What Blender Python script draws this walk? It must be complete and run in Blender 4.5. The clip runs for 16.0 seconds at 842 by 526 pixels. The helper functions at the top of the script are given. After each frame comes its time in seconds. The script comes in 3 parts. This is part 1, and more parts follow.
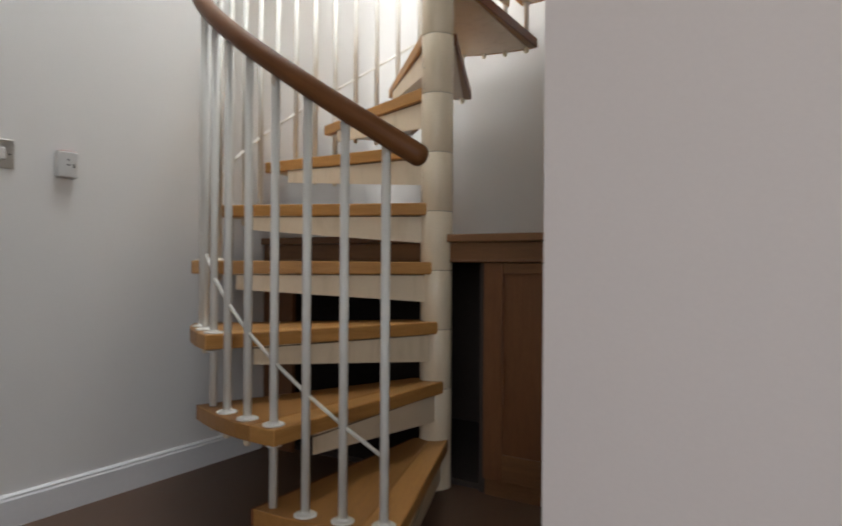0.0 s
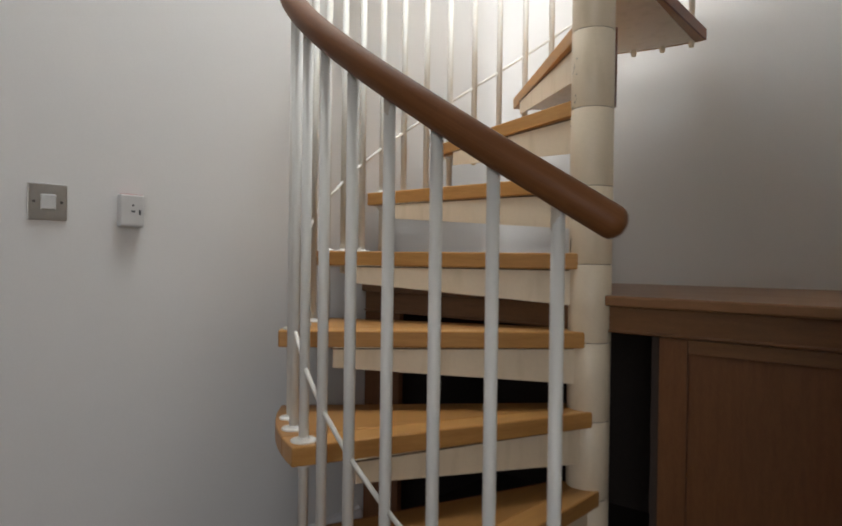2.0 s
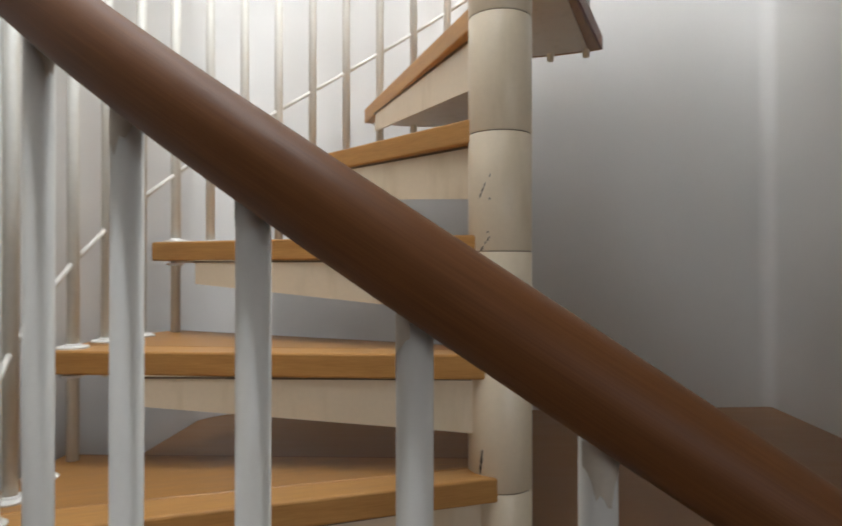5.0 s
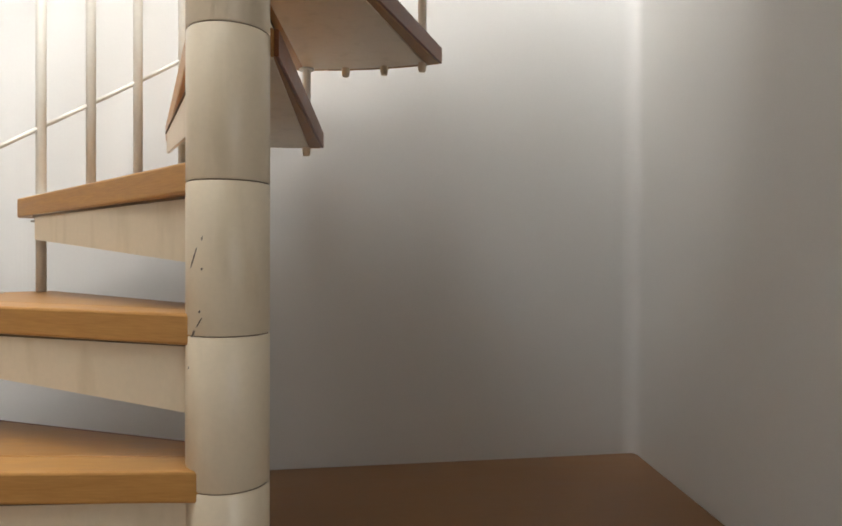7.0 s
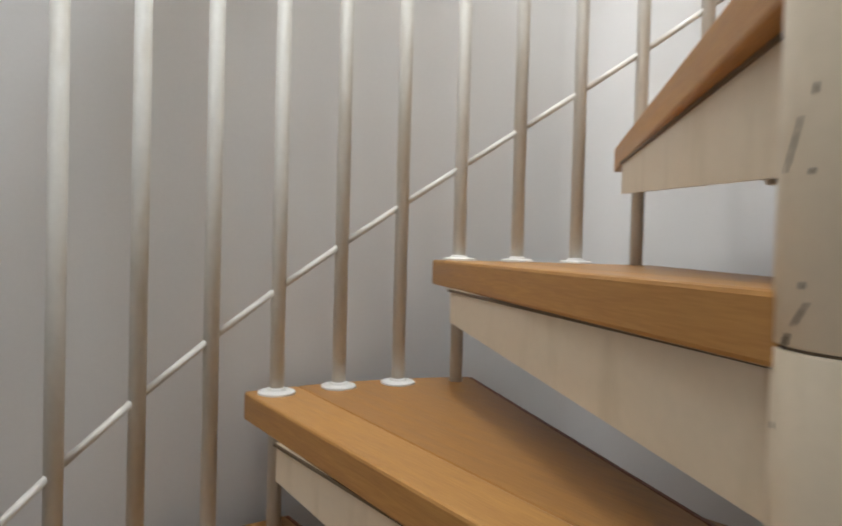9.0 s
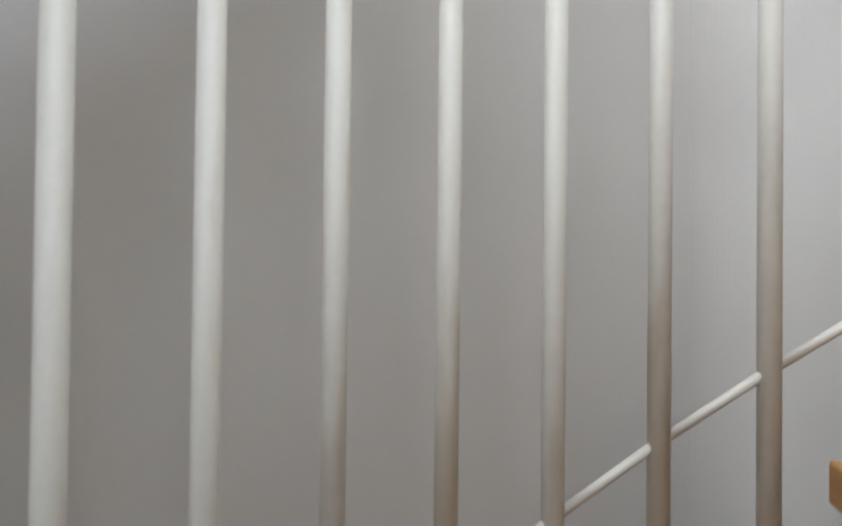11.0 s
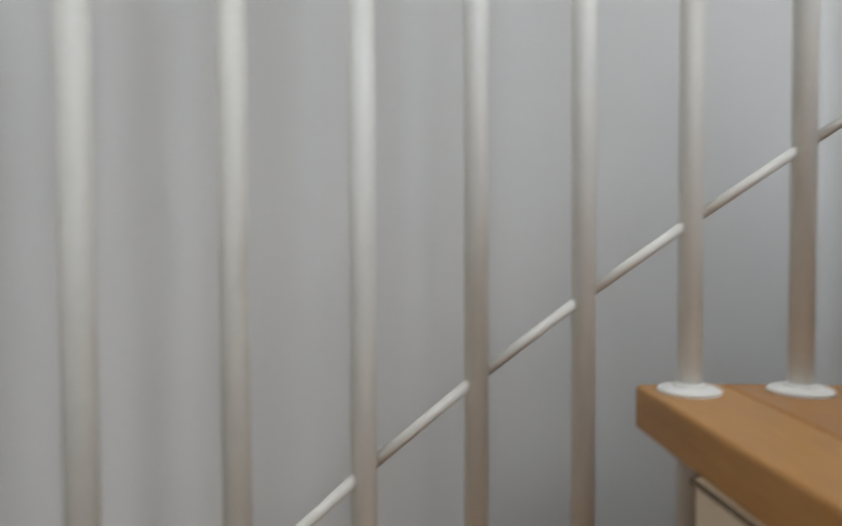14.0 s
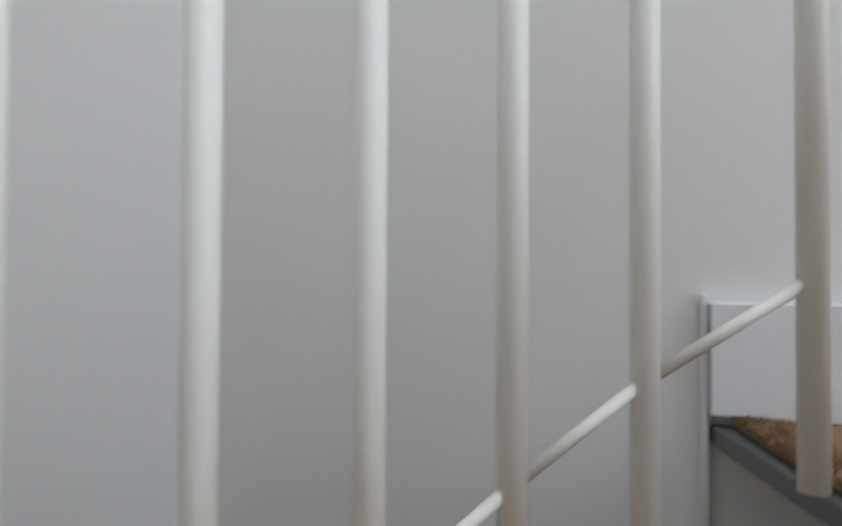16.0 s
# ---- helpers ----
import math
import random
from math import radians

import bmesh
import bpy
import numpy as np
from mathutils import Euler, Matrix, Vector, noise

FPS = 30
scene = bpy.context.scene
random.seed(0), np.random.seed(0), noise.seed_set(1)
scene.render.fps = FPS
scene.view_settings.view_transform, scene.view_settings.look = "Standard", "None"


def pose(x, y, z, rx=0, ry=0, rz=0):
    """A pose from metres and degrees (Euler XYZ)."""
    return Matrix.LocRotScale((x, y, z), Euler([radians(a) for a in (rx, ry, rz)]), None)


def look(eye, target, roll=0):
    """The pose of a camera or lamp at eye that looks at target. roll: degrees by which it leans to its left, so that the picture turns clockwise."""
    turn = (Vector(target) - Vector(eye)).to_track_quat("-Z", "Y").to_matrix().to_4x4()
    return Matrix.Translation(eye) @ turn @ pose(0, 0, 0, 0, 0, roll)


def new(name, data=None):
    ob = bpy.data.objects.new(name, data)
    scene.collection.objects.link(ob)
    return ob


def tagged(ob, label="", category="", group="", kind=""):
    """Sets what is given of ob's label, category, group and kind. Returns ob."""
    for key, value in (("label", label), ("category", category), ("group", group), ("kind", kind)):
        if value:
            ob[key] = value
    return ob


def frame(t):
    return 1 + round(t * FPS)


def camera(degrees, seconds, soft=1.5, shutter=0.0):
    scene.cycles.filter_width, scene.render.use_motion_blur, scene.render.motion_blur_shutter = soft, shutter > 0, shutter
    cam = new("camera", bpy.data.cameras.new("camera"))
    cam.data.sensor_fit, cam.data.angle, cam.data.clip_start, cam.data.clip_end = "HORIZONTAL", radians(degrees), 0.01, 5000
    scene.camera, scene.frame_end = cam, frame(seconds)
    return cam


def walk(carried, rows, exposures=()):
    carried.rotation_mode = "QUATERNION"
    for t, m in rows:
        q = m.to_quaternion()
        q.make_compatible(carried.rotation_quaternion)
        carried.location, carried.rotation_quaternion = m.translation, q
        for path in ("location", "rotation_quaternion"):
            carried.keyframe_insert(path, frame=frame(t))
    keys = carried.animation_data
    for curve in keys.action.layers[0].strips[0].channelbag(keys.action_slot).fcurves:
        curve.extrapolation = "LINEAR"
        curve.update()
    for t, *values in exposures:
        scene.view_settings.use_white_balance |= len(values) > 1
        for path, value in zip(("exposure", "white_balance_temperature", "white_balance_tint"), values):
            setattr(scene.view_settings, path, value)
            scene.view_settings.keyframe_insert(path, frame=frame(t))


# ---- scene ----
# camera: seconds, place in metres, tilt, roll and heading in degrees
PATH = [
    (0, 1.1805, -1.9527, 0.7944, 90.00, 0.38, 32.54),
    (0.5, 1.1181, -1.9325, 0.8304, 90.09, 0.64, 38.91),
    (1, 1.0793, -1.8538, 0.8678, 89.74, 0.61, 39.54),
    (1.5, 0.9559, -1.6887, 0.9071, 89.72, 0.64, 40.49),
    (2, 0.7824, -1.6073, 0.9853, 89.64, 0.75, 40.81),
    (2.5, 0.5758, -1.5541, 1.0846, 89.63, 0.88, 40.74),
    (3, 0.3741, -1.4118, 1.1737, 89.61, 0.73, 39.80),
    (3.5, 0.2017, -1.2961, 1.2791, 89.64, 1.04, 36.50),
    (4, 0.0341, -1.2095, 1.3316, 89.84, 0.78, 27.95),
    (4.5, -0.0644, -1.1755, 1.3691, 90.17, 0.47, 13.91),
    (5, -0.0802, -1.1518, 1.3670, 90.28, 0.02, 3.07),
    (5.2, -0.0690, -1.1439, 1.3736, 90.28, 0.24, -0.03),
    (6.2, 0.0841, -1.0291, 1.4450, 89.90, 0.47, -7.89),
    (7.3, 0.2710, -0.8345, 1.5039, 89.69, 0.09, 0.85),
    (7.5, 0.2848, -0.7779, 1.5052, 89.66, 0.14, 3.32),
    (8, 0.2946, -0.6323, 1.4954, 89.42, 0.38, 21.43),
    (8.3, 0.2594, -0.5308, 1.4558, 89.67, 0.79, 34.91),
    (8.5, 0.2362, -0.4765, 1.4530, 89.19, 1.05, 41.33),
    (9, 0.1226, -0.3912, 1.4388, 88.80, 1.53, 54.31),
    (9.3, 0.0152, -0.3493, 1.4678, 89.07, 1.08, 57.94),
    (9.5, -0.0634, -0.3200, 1.5168, 90.66, 1.23, 59.43),
    (9.7, -0.1479, -0.2842, 1.5597, 91.47, 1.43, 59.73),
    (10.8, -0.2830, -0.1483, 1.7626, 91.02, 0.84, 58.74),
    (11.8, -0.3474, -0.0026, 1.9657, 90.39, 0.26, 44.71),
    (12, -0.3561, 0.0256, 1.9800, 90.36, -0.12, 38.73),
    (12.5, -0.3289, 0.0664, 2.0821, 90.17, 0.42, 17.12),
    (13, -0.3003, 0.1877, 2.1637, 89.02, -0.13, -0.90),
    (13.3, -0.2654, 0.2432, 2.2198, 89.67, 0.04, -6.78),
    (13.5, -0.2375, 0.2729, 2.2476, 89.62, 0.01, -10.84),
    (14, -0.1773, 0.2963, 2.3945, 88.21, -0.20, -24.84),
    (14.5, -0.0859, 0.3625, 2.4873, 89.01, -0.28, -39.57),
    (15, 0.0283, 0.4187, 2.5888, 89.48, 0.16, -50.03),
    (15.5, 0.0936, 0.4085, 2.7203, 89.96, -0.43, -58.62),
    (16, 0.1877, 0.3862, 2.8357, 91.22, 0.37, -69.42),
]
cam = camera(66.83, 16.0, soft=1.7, shutter=0.32)
EXPOSURES = [(0.0, 0.68, 6400, 10), (1.0, 0.68, 6450, 10), (2.5, 0.58, 6350, 10), (4.0, 0.32, 6150, 10), (5.0, 0.4, 6300, 10), (7.5, 0.6, 6700, 10), (8.5, 0.4, 6400, 10), (9.5, 0.12, 6250, 10), (11.8, -0.6, 6050, 10), (14.0, -1.05, 6100, 10), (16.0, -1.42, 6000, 10)]
walk(cam, [(t, pose(x, y, z, tilt, 0, head) @ pose(0, 0, 0, 0, 0, roll)) for t, x, y, z, tilt, roll, head in PATH], EXPOSURES)

# ---- world and light ----
world = bpy.data.worlds.new("sky")
scene.world = world
world.use_nodes = True
wn = world.node_tree
wn.nodes.clear()
sky = wn.nodes.new("ShaderNodeTexSky")
sky.sky_type, sky.sun_disc = "NISHITA", False
sky.sun_elevation, sky.sun_rotation = radians(38), radians(200)
bg = wn.nodes.new("ShaderNodeBackground")
bg.inputs["Strength"].default_value = 0.12
wo = wn.nodes.new("ShaderNodeOutputWorld")
wn.links.new(sky.outputs[0], bg.inputs[0])
wn.links.new(bg.outputs[0], wo.inputs[0])

sun_data = bpy.data.lights.new("sun", "SUN")
sun_data.energy, sun_data.angle, sun_data.color = 0.5, radians(10), (1.0, 0.95, 0.88)
sun = new("sun", sun_data)
sun.matrix_world = look((3.0, -8.0, 8.0), (0.0, 0.0, 1.0))


def window_light(name, m, width, height, watts, colour):
    data = bpy.data.lights.new(name, "AREA")
    data.shape, data.size, data.size_y, data.energy, data.color = "RECTANGLE", width, height, watts, colour
    ob = new(name, data)
    ob.matrix_world = m
    return ob


# ---- plan ----
STEP = 0.208
BASE = -0.034
TURN = 7.494
RAIL_R = 0.7902
TREAD_R = 0.8272
POLE_R = 0.0568
WEST, NORTH, EAST, SOUTH = -0.87, 1.06, 0.985, -1.309
HALL_X = 0.927
# the back wall runs slightly askew, nearer at its west end
NORTH_W = 0.845
ROOM_SOUTH, ROOM_EAST = -4.3, 3.2
LOW_CEIL, UP_FLOOR, TOP = 2.42, 2.67, 5.6
T = 0.12
UX, UZ = 0.3, 3.75
RX, RY = 0.1, -0.35

window_light("landing_window_sky", look((UX, SOUTH + T - 0.02, UZ), (UX - 0.3, 0.5, UZ - 0.4)), 1.2, 1.5, 40, (0.92, 0.96, 1.0))
window_light("roof_light_sky", look((RX, RY, TOP + 0.12), (RX, RY, 0)), 0.9, 0.9, 66, (0.92, 0.96, 1.0))
window_light("hall_window_sky", look((2.35, ROOM_SOUTH + 0.02, 1.55), (1.2, -1.2, 1.2)), 1.3, 1.3, 19.5, (0.95, 0.97, 1.0))


# ---- materials ----
def material(name, base, rough=0.6, spread=0.12, scale=6.0, grain=80.0, bump=0.05, metal=0.0, stretch=(1, 1, 1), second=None, coat=0.0, rnd=0.0, coords="Object", spec=0.5):
    m = bpy.data.materials.new(name)
    m.use_nodes = True
    nt = m.node_tree
    b = nt.nodes["Principled BSDF"]
    b.inputs["Roughness"].default_value, b.inputs["Metallic"].default_value = rough, metal
    b.inputs["Coat Weight"].default_value = coat
    b.inputs["Specular IOR Level"].default_value = spec
    tc = nt.nodes.new("ShaderNodeTexCoord")
    mp = nt.nodes.new("ShaderNodeMapping")
    mp.inputs["Scale"].default_value = stretch
    nt.links.new(tc.outputs[coords], mp.inputs[0])
    big = nt.nodes.new("ShaderNodeTexNoise")
    big.inputs["Scale"].default_value, big.inputs["Detail"].default_value = scale, 5
    fine = nt.nodes.new("ShaderNodeTexNoise")
    fine.inputs["Scale"].default_value, fine.inputs["Detail"].default_value = grain, 3
    for n in (big, fine):
        nt.links.new(mp.outputs[0], n.inputs["Vector"])
    ramp = nt.nodes.new("ShaderNodeValToRGB")
    ramp.color_ramp.elements[0].position, ramp.color_ramp.elements[1].position = 0.3, 0.7
    dark = second or tuple(c * (1 - spread) for c in base)
    ramp.color_ramp.elements[0].color = (*dark, 1)
    ramp.color_ramp.elements[1].color = (*base, 1)
    mix = nt.nodes.new("ShaderNodeMath")
    mix.operation = "MULTIPLY_ADD"
    nt.links.new(fine.outputs[0], mix.inputs[0])
    mix.inputs[1].default_value = 0.5
    half = nt.nodes.new("ShaderNodeMath")
    half.operation = "MULTIPLY"
    half.inputs[1].default_value = 0.5
    nt.links.new(big.outputs[0], half.inputs[0])
    nt.links.new(half.outputs[0], mix.inputs[2])
    nt.links.new(mix.outputs[0], ramp.inputs[0])
    out = ramp.outputs[0]
    if rnd:
        info = nt.nodes.new("ShaderNodeObjectInfo")
        hsv = nt.nodes.new("ShaderNodeHueSaturation")
        ran = nt.nodes.new("ShaderNodeMapRange")
        ran.inputs[3].default_value, ran.inputs[4].default_value = 1 - rnd, 1 + rnd
        nt.links.new(info.outputs["Random"], ran.inputs[0])
        nt.links.new(ran.outputs[0], hsv.inputs["Value"])
        nt.links.new(out, hsv.inputs["Color"])
        out = hsv.outputs[0]
    nt.links.new(out, b.inputs["Base Color"])
    rr = nt.nodes.new("ShaderNodeMapRange")
    rr.inputs[3].default_value, rr.inputs[4].default_value = max(rough - 0.08, 0.02), min(rough + 0.1, 1)
    nt.links.new(big.outputs[0], rr.inputs[0])
    nt.links.new(rr.outputs[0], b.inputs["Roughness"])
    bp = nt.nodes.new("ShaderNodeBump")
    bp.inputs["Strength"].default_value, bp.inputs["Distance"].default_value = bump, 0.004
    nt.links.new(mix.outputs[0], bp.inputs["Height"])
    nt.links.new(bp.outputs[0], b.inputs["Normal"])
    return m


PLASTER = material("white emulsion plaster", (0.75, 0.735, 0.705), 0.75, 0.04, 2.0, 220, 0.06)
PLASTER_PINK = material("warm white emulsion plaster", (0.77, 0.695, 0.65), 0.75, 0.04, 2.0, 220, 0.06)
CEILING = material("ceiling paint", (0.80, 0.79, 0.77), 0.85, 0.03, 3.0, 200, 0.05)
SKIRT = material("white gloss wood paint", (0.76, 0.76, 0.76), 0.35, 0.06, 5.0, 60, 0.03)
BALUSTER = material("ivory enamel on steel tube", (0.80, 0.785, 0.73), 0.46, 0.05, 5.0, 90, 0.015)
BALUSTER_AGED = material("yellowed enamel on steel tube", (0.71, 0.685, 0.615), 0.5, 0.09, 5.0, 90, 0.02)
TIE = material("ivory enamel on thin rod, rubbed", (0.72, 0.69, 0.62), 0.5, 0.1, 9.0, 90, 0.02)
CREAM = material("cream enamel on steel", (0.80, 0.68, 0.505), 0.34, 0.07, 6.0, 120, 0.03)
OAK = material("varnished oak", (0.56, 0.295, 0.09), 0.38, 0.2, 7.0, 42, 0.06, stretch=(0.7, 11, 11), second=(0.41, 0.195, 0.056), rnd=0.07, spec=0.32)
OAK_REAR = material("varnished oak, browner board", (0.45, 0.225, 0.066), 0.38, 0.2, 7.0, 42, 0.06, stretch=(0.7, 11, 11), second=(0.31, 0.145, 0.043), rnd=0.05, spec=0.32)
RAILWOOD = material("brown stained beech", (0.21, 0.085, 0.027), 0.5, 0.2, 1.6, 9.0, 0.03, stretch=(2, 9, 1), second=(0.135, 0.05, 0.0155), coords="UV", spec=0.24)
MAHOG = material("dark stained mahogany", (0.20, 0.085, 0.031), 0.45, 0.2, 9.0, 70, 0.05, stretch=(9, 9, 1), second=(0.135, 0.05, 0.018))
MAHOG_X = material("dark stained mahogany rail", (0.22, 0.105, 0.04), 0.4, 0.2, 9.0, 70, 0.05, stretch=(1, 9, 9), second=(0.14, 0.062, 0.024))
DOORWOOD = material("brown stained door veneer", (0.19, 0.078, 0.03), 0.36, 0.2, 8.0, 60, 0.04, stretch=(10, 10, 1), second=(0.12, 0.045, 0.017))
LIPPING = material("red-brown hardwood lipping", (0.25, 0.085, 0.03), 0.42, 0.2, 8.0, 50, 0.04, stretch=(1, 8, 8), second=(0.15, 0.048, 0.018), spec=0.35)
WORKTOP = material("polished brown wooden top", (0.25, 0.125, 0.052), 0.34, 0.2, 5.0, 40, 0.008, stretch=(1, 5, 5), second=(0.215, 0.105, 0.043))
# near-black base colour stands in for the shade inside the open cupboard
SHADE_BOARD = material("unlit cupboard interior board", (0.05, 0.035, 0.028), 0.8, 0.2, 5.0, 50, 0.05)
# sleeve joints, and the strip that imitates the shadow line under each nosing
GROOVE = material("dark joint between sleeves", (0.17, 0.12, 0.07), 0.7, 0.2, 20.0, 60, 0.02)
FLOORWOOD = material("dark brown floor boards", (0.115, 0.065, 0.038), 0.45, 0.25, 6.0, 60, 0.06, stretch=(9, 1, 9), second=(0.07, 0.038, 0.022), rnd=0.12)
CARPET = material("brown loop carpet", (0.28, 0.17, 0.085), 0.95, 0.3, 60.0, 420, 0.6, second=(0.15, 0.085, 0.04))
STEEL_GREY = material("grey painted steel edge", (0.12, 0.117, 0.113), 0.5, 0.1, 12.0, 80, 0.03)
CHROME = material("polished chrome", (0.78, 0.78, 0.78), 0.14, 0.05, 20.0, 100, 0.0, metal=1.0)
BRUSHED = material("brushed stainless steel", (0.56, 0.545, 0.52), 0.32, 0.08, 30.0, 160, 0.02, metal=1.0)
BRASS = material("brass", (0.62, 0.45, 0.2), 0.3, 0.1, 30.0, 100, 0.02, metal=1.0)
PLASTIC = material("off-white moulded plastic", (0.62, 0.61, 0.585), 0.35, 0.03, 20.0, 200, 0.01)
PLASTIC_DK = material("grey plastic", (0.08, 0.08, 0.08), 0.5, 0.1, 20.0, 100, 0.01)
RED = material("red plastic edge", (0.35, 0.08, 0.06), 0.5, 0.1, 20.0, 100, 0.01)
SCUFF = material("bare dark metal scuff", (0.06, 0.045, 0.035), 0.6, 0.3, 60.0, 200, 0.02)
GRIME = material("brown grime rubbed into the paint", (0.60, 0.53, 0.43), 0.5, 0.2, 30.0, 120, 0.02)


def add_grime(mat, colour, amount):
    """Tan rubbed patches, longer than wide, that differ from tube to tube."""
    nt = mat.node_tree
    b = nt.nodes["Principled BSDF"]
    old = b.inputs["Base Color"].links[0].from_socket
    tc = nt.nodes.new("ShaderNodeTexCoord")
    info = nt.nodes.new("ShaderNodeObjectInfo")
    add = nt.nodes.new("ShaderNodeVectorMath")
    add.operation = "MULTIPLY_ADD"
    add.inputs[1].default_value = (22, 22, 4.2)
    scl = nt.nodes.new("ShaderNodeVectorMath")
    scl.operation = "SCALE"
    scl.inputs[0].default_value = (17.0, 5.0, 41.0)
    nt.links.new(info.outputs["Random"], scl.inputs["Scale"])
    nt.links.new(tc.outputs["Object"], add.inputs[0])
    nt.links.new(scl.outputs[0], add.inputs[2])
    no = nt.nodes.new("ShaderNodeTexNoise")
    no.inputs["Scale"].default_value, no.inputs["Detail"].default_value = 1.0, 4
    nt.links.new(add.outputs[0], no.inputs["Vector"])
    ramp = nt.nodes.new("ShaderNodeMapRange")
    ramp.inputs[1].default_value, ramp.inputs[2].default_value = 0.53, 0.68
    ramp.inputs[4].default_value = amount
    nt.links.new(no.outputs[0], ramp.inputs[0])
    mix = nt.nodes.new("ShaderNodeMix")
    mix.data_type = "RGBA"
    mix.inputs[7].default_value = (*colour, 1)
    nt.links.new(ramp.outputs[0], mix.inputs[0])
    nt.links.new(old, mix.inputs[6])
    nt.links.new(mix.outputs[2], b.inputs["Base Color"])


add_grime(BALUSTER, (0.56, 0.48, 0.36), 0.3)
add_grime(BALUSTER_AGED, (0.46, 0.38, 0.26), 0.5)
add_grime(CREAM, (0.60, 0.49, 0.32), 0.4)


# ---- mesh helpers ----
def part(name, bm, mat, parent=None, label="", smooth=False, m=None):
    me = bpy.data.meshes.new(name)
    bm.normal_update()
    bm.to_mesh(me)
    bm.free()
    me.materials.append(mat)
    if smooth:
        for p in me.polygons:
            p.use_smooth = smooth is True or abs(p.normal.z) < 0.3
    ob = new(name, me)
    if parent:
        ob.parent = parent
    if m is not None:
        ob.matrix_basis = m
    if label:
        ob["label"] = label
    return ob


def again(ob, parent, m):
    """Another object on the same mesh."""
    o = new(ob.name.split(".")[0], ob.data)
    o.parent = parent
    o.matrix_basis = m
    return o


def box(x0, y0, z0, x1, y1, z1, bevel=0.0, seg=2):
    bm = bmesh.new()
    bmesh.ops.create_cube(bm, size=1, matrix=Matrix.Translation(((x0 + x1) / 2, (y0 + y1) / 2, (z0 + z1) / 2)) @ Matrix.Diagonal((x1 - x0, y1 - y0, z1 - z0, 1)))
    if bevel:
        bmesh.ops.bevel(bm, geom=list(bm.edges), offset=bevel, segments=seg, affect="EDGES", profile=0.5)
    return bm


def prism(points, z0, z1, bevel=0.0, seg=2):
    bm = bmesh.new()
    low = [bm.verts.new((x, y, z0)) for x, y in points]
    high = [bm.verts.new((x, y, z1)) for x, y in points]
    bm.faces.new(low[::-1])
    bm.faces.new(high)
    n = len(points)
    for i in range(n):
        bm.faces.new((low[i], low[(i + 1) % n], high[(i + 1) % n], high[i]))
    bmesh.ops.recalc_face_normals(bm, faces=bm.faces)
    if bevel:
        edges = [e for e in bm.edges if abs(e.verts[0].co.z - e.verts[1].co.z) < 1e-6 or e.calc_face_angle(0) > 0.6]
        bmesh.ops.bevel(bm, geom=edges, offset=bevel, segments=seg, affect="EDGES", profile=0.5)
    return bm


def lathe(profile, sides=24):
    """A turned shape round z from (radius, height) pairs."""
    bm = bmesh.new()
    rings = []
    for r, z in profile:
        if r < 1e-6:
            rings.append([bm.verts.new((0, 0, z))])
        else:
            rings.append([bm.verts.new((r * math.cos(a), r * math.sin(a), z)) for a in (2 * math.pi * i / sides for i in range(sides))])
    for a, b in zip(rings, rings[1:]):
        for i in range(sides):
            j = (i + 1) % sides
            if len(a) == 1 and len(b) > 1:
                bm.faces.new((a[0], b[j], b[i]))
            elif len(b) == 1 and len(a) > 1:
                bm.faces.new((a[i], a[j], b[0]))
            elif len(a) > 1:
                bm.faces.new((a[i], a[j], b[j], b[i]))
    if len(rings[0]) > 1:
        bm.faces.new(rings[0][::-1])
    if len(rings[-1]) > 1:
        bm.faces.new(rings[-1])
    bmesh.ops.recalc_face_normals(bm, faces=bm.faces)
    return bm


def sweep(points, radius, sides=14, round_ends=False):
    """A round bar along points."""
    bm = bmesh.new()
    pts = [Vector(p) for p in points]
    rads = [radius] * len(pts)
    if round_ends:
        for first in (True, False):
            end = pts[0] if first else pts[-1]
            d = (pts[0] - pts[1]).normalized() if first else (pts[-1] - pts[-2]).normalized()
            extra = [(end + d * radius * 0.8 * math.sin(a), radius * math.cos(a)) for a in (0.35, 0.7, 1.0, 1.25, 1.45)]
            if first:
                pts = [p for p, r in extra[::-1]] + pts
                rads = [r for p, r in extra[::-1]] + rads
            else:
                pts += [p for p, r in extra]
                rads += [r for p, r in extra]
    rings = []
    for i, p in enumerate(pts):
        d = (pts[min(i + 1, len(pts) - 1)] - pts[max(i - 1, 0)]).normalized()
        side = d.cross(Vector((0, 0, 1)))
        side = side.normalized() if side.length > 1e-4 else Vector((1, 0, 0))
        up = side.cross(d).normalized()
        rings.append([bm.verts.new(p + (side * math.cos(a) + up * math.sin(a)) * rads[i]) for a in (2 * math.pi * k / sides for k in range(sides))])
    uv = bm.loops.layers.uv.new("grain")
    run = 0.0
    for k, (a, b) in enumerate(zip(rings, rings[1:])):
        step = (pts[k + 1] - pts[k]).length
        for i in range(sides):
            j = (i + 1) % sides
            f = bm.faces.new((a[i], a[j], b[j], b[i]))
            for loop, c in zip(f.loops, ((run, i), (run, i + 1), (run + step, i + 1), (run + step, i))):
                loop[uv].uv = (c[0], abs(c[1] / sides * 2 - 1))
        run += step
    bm.faces.new(rings[0][::-1])
    bm.faces.new(rings[-1])
    bmesh.ops.recalc_face_normals(bm, faces=bm.faces)
    return bm


def joined(*parts):
    bm = bmesh.new()
    for p in parts:
        me = bpy.data.meshes.new("piece")
        p.to_mesh(me)
        p.free()
        bm.from_mesh(me)
        bpy.data.meshes.remove(me)
    return bm


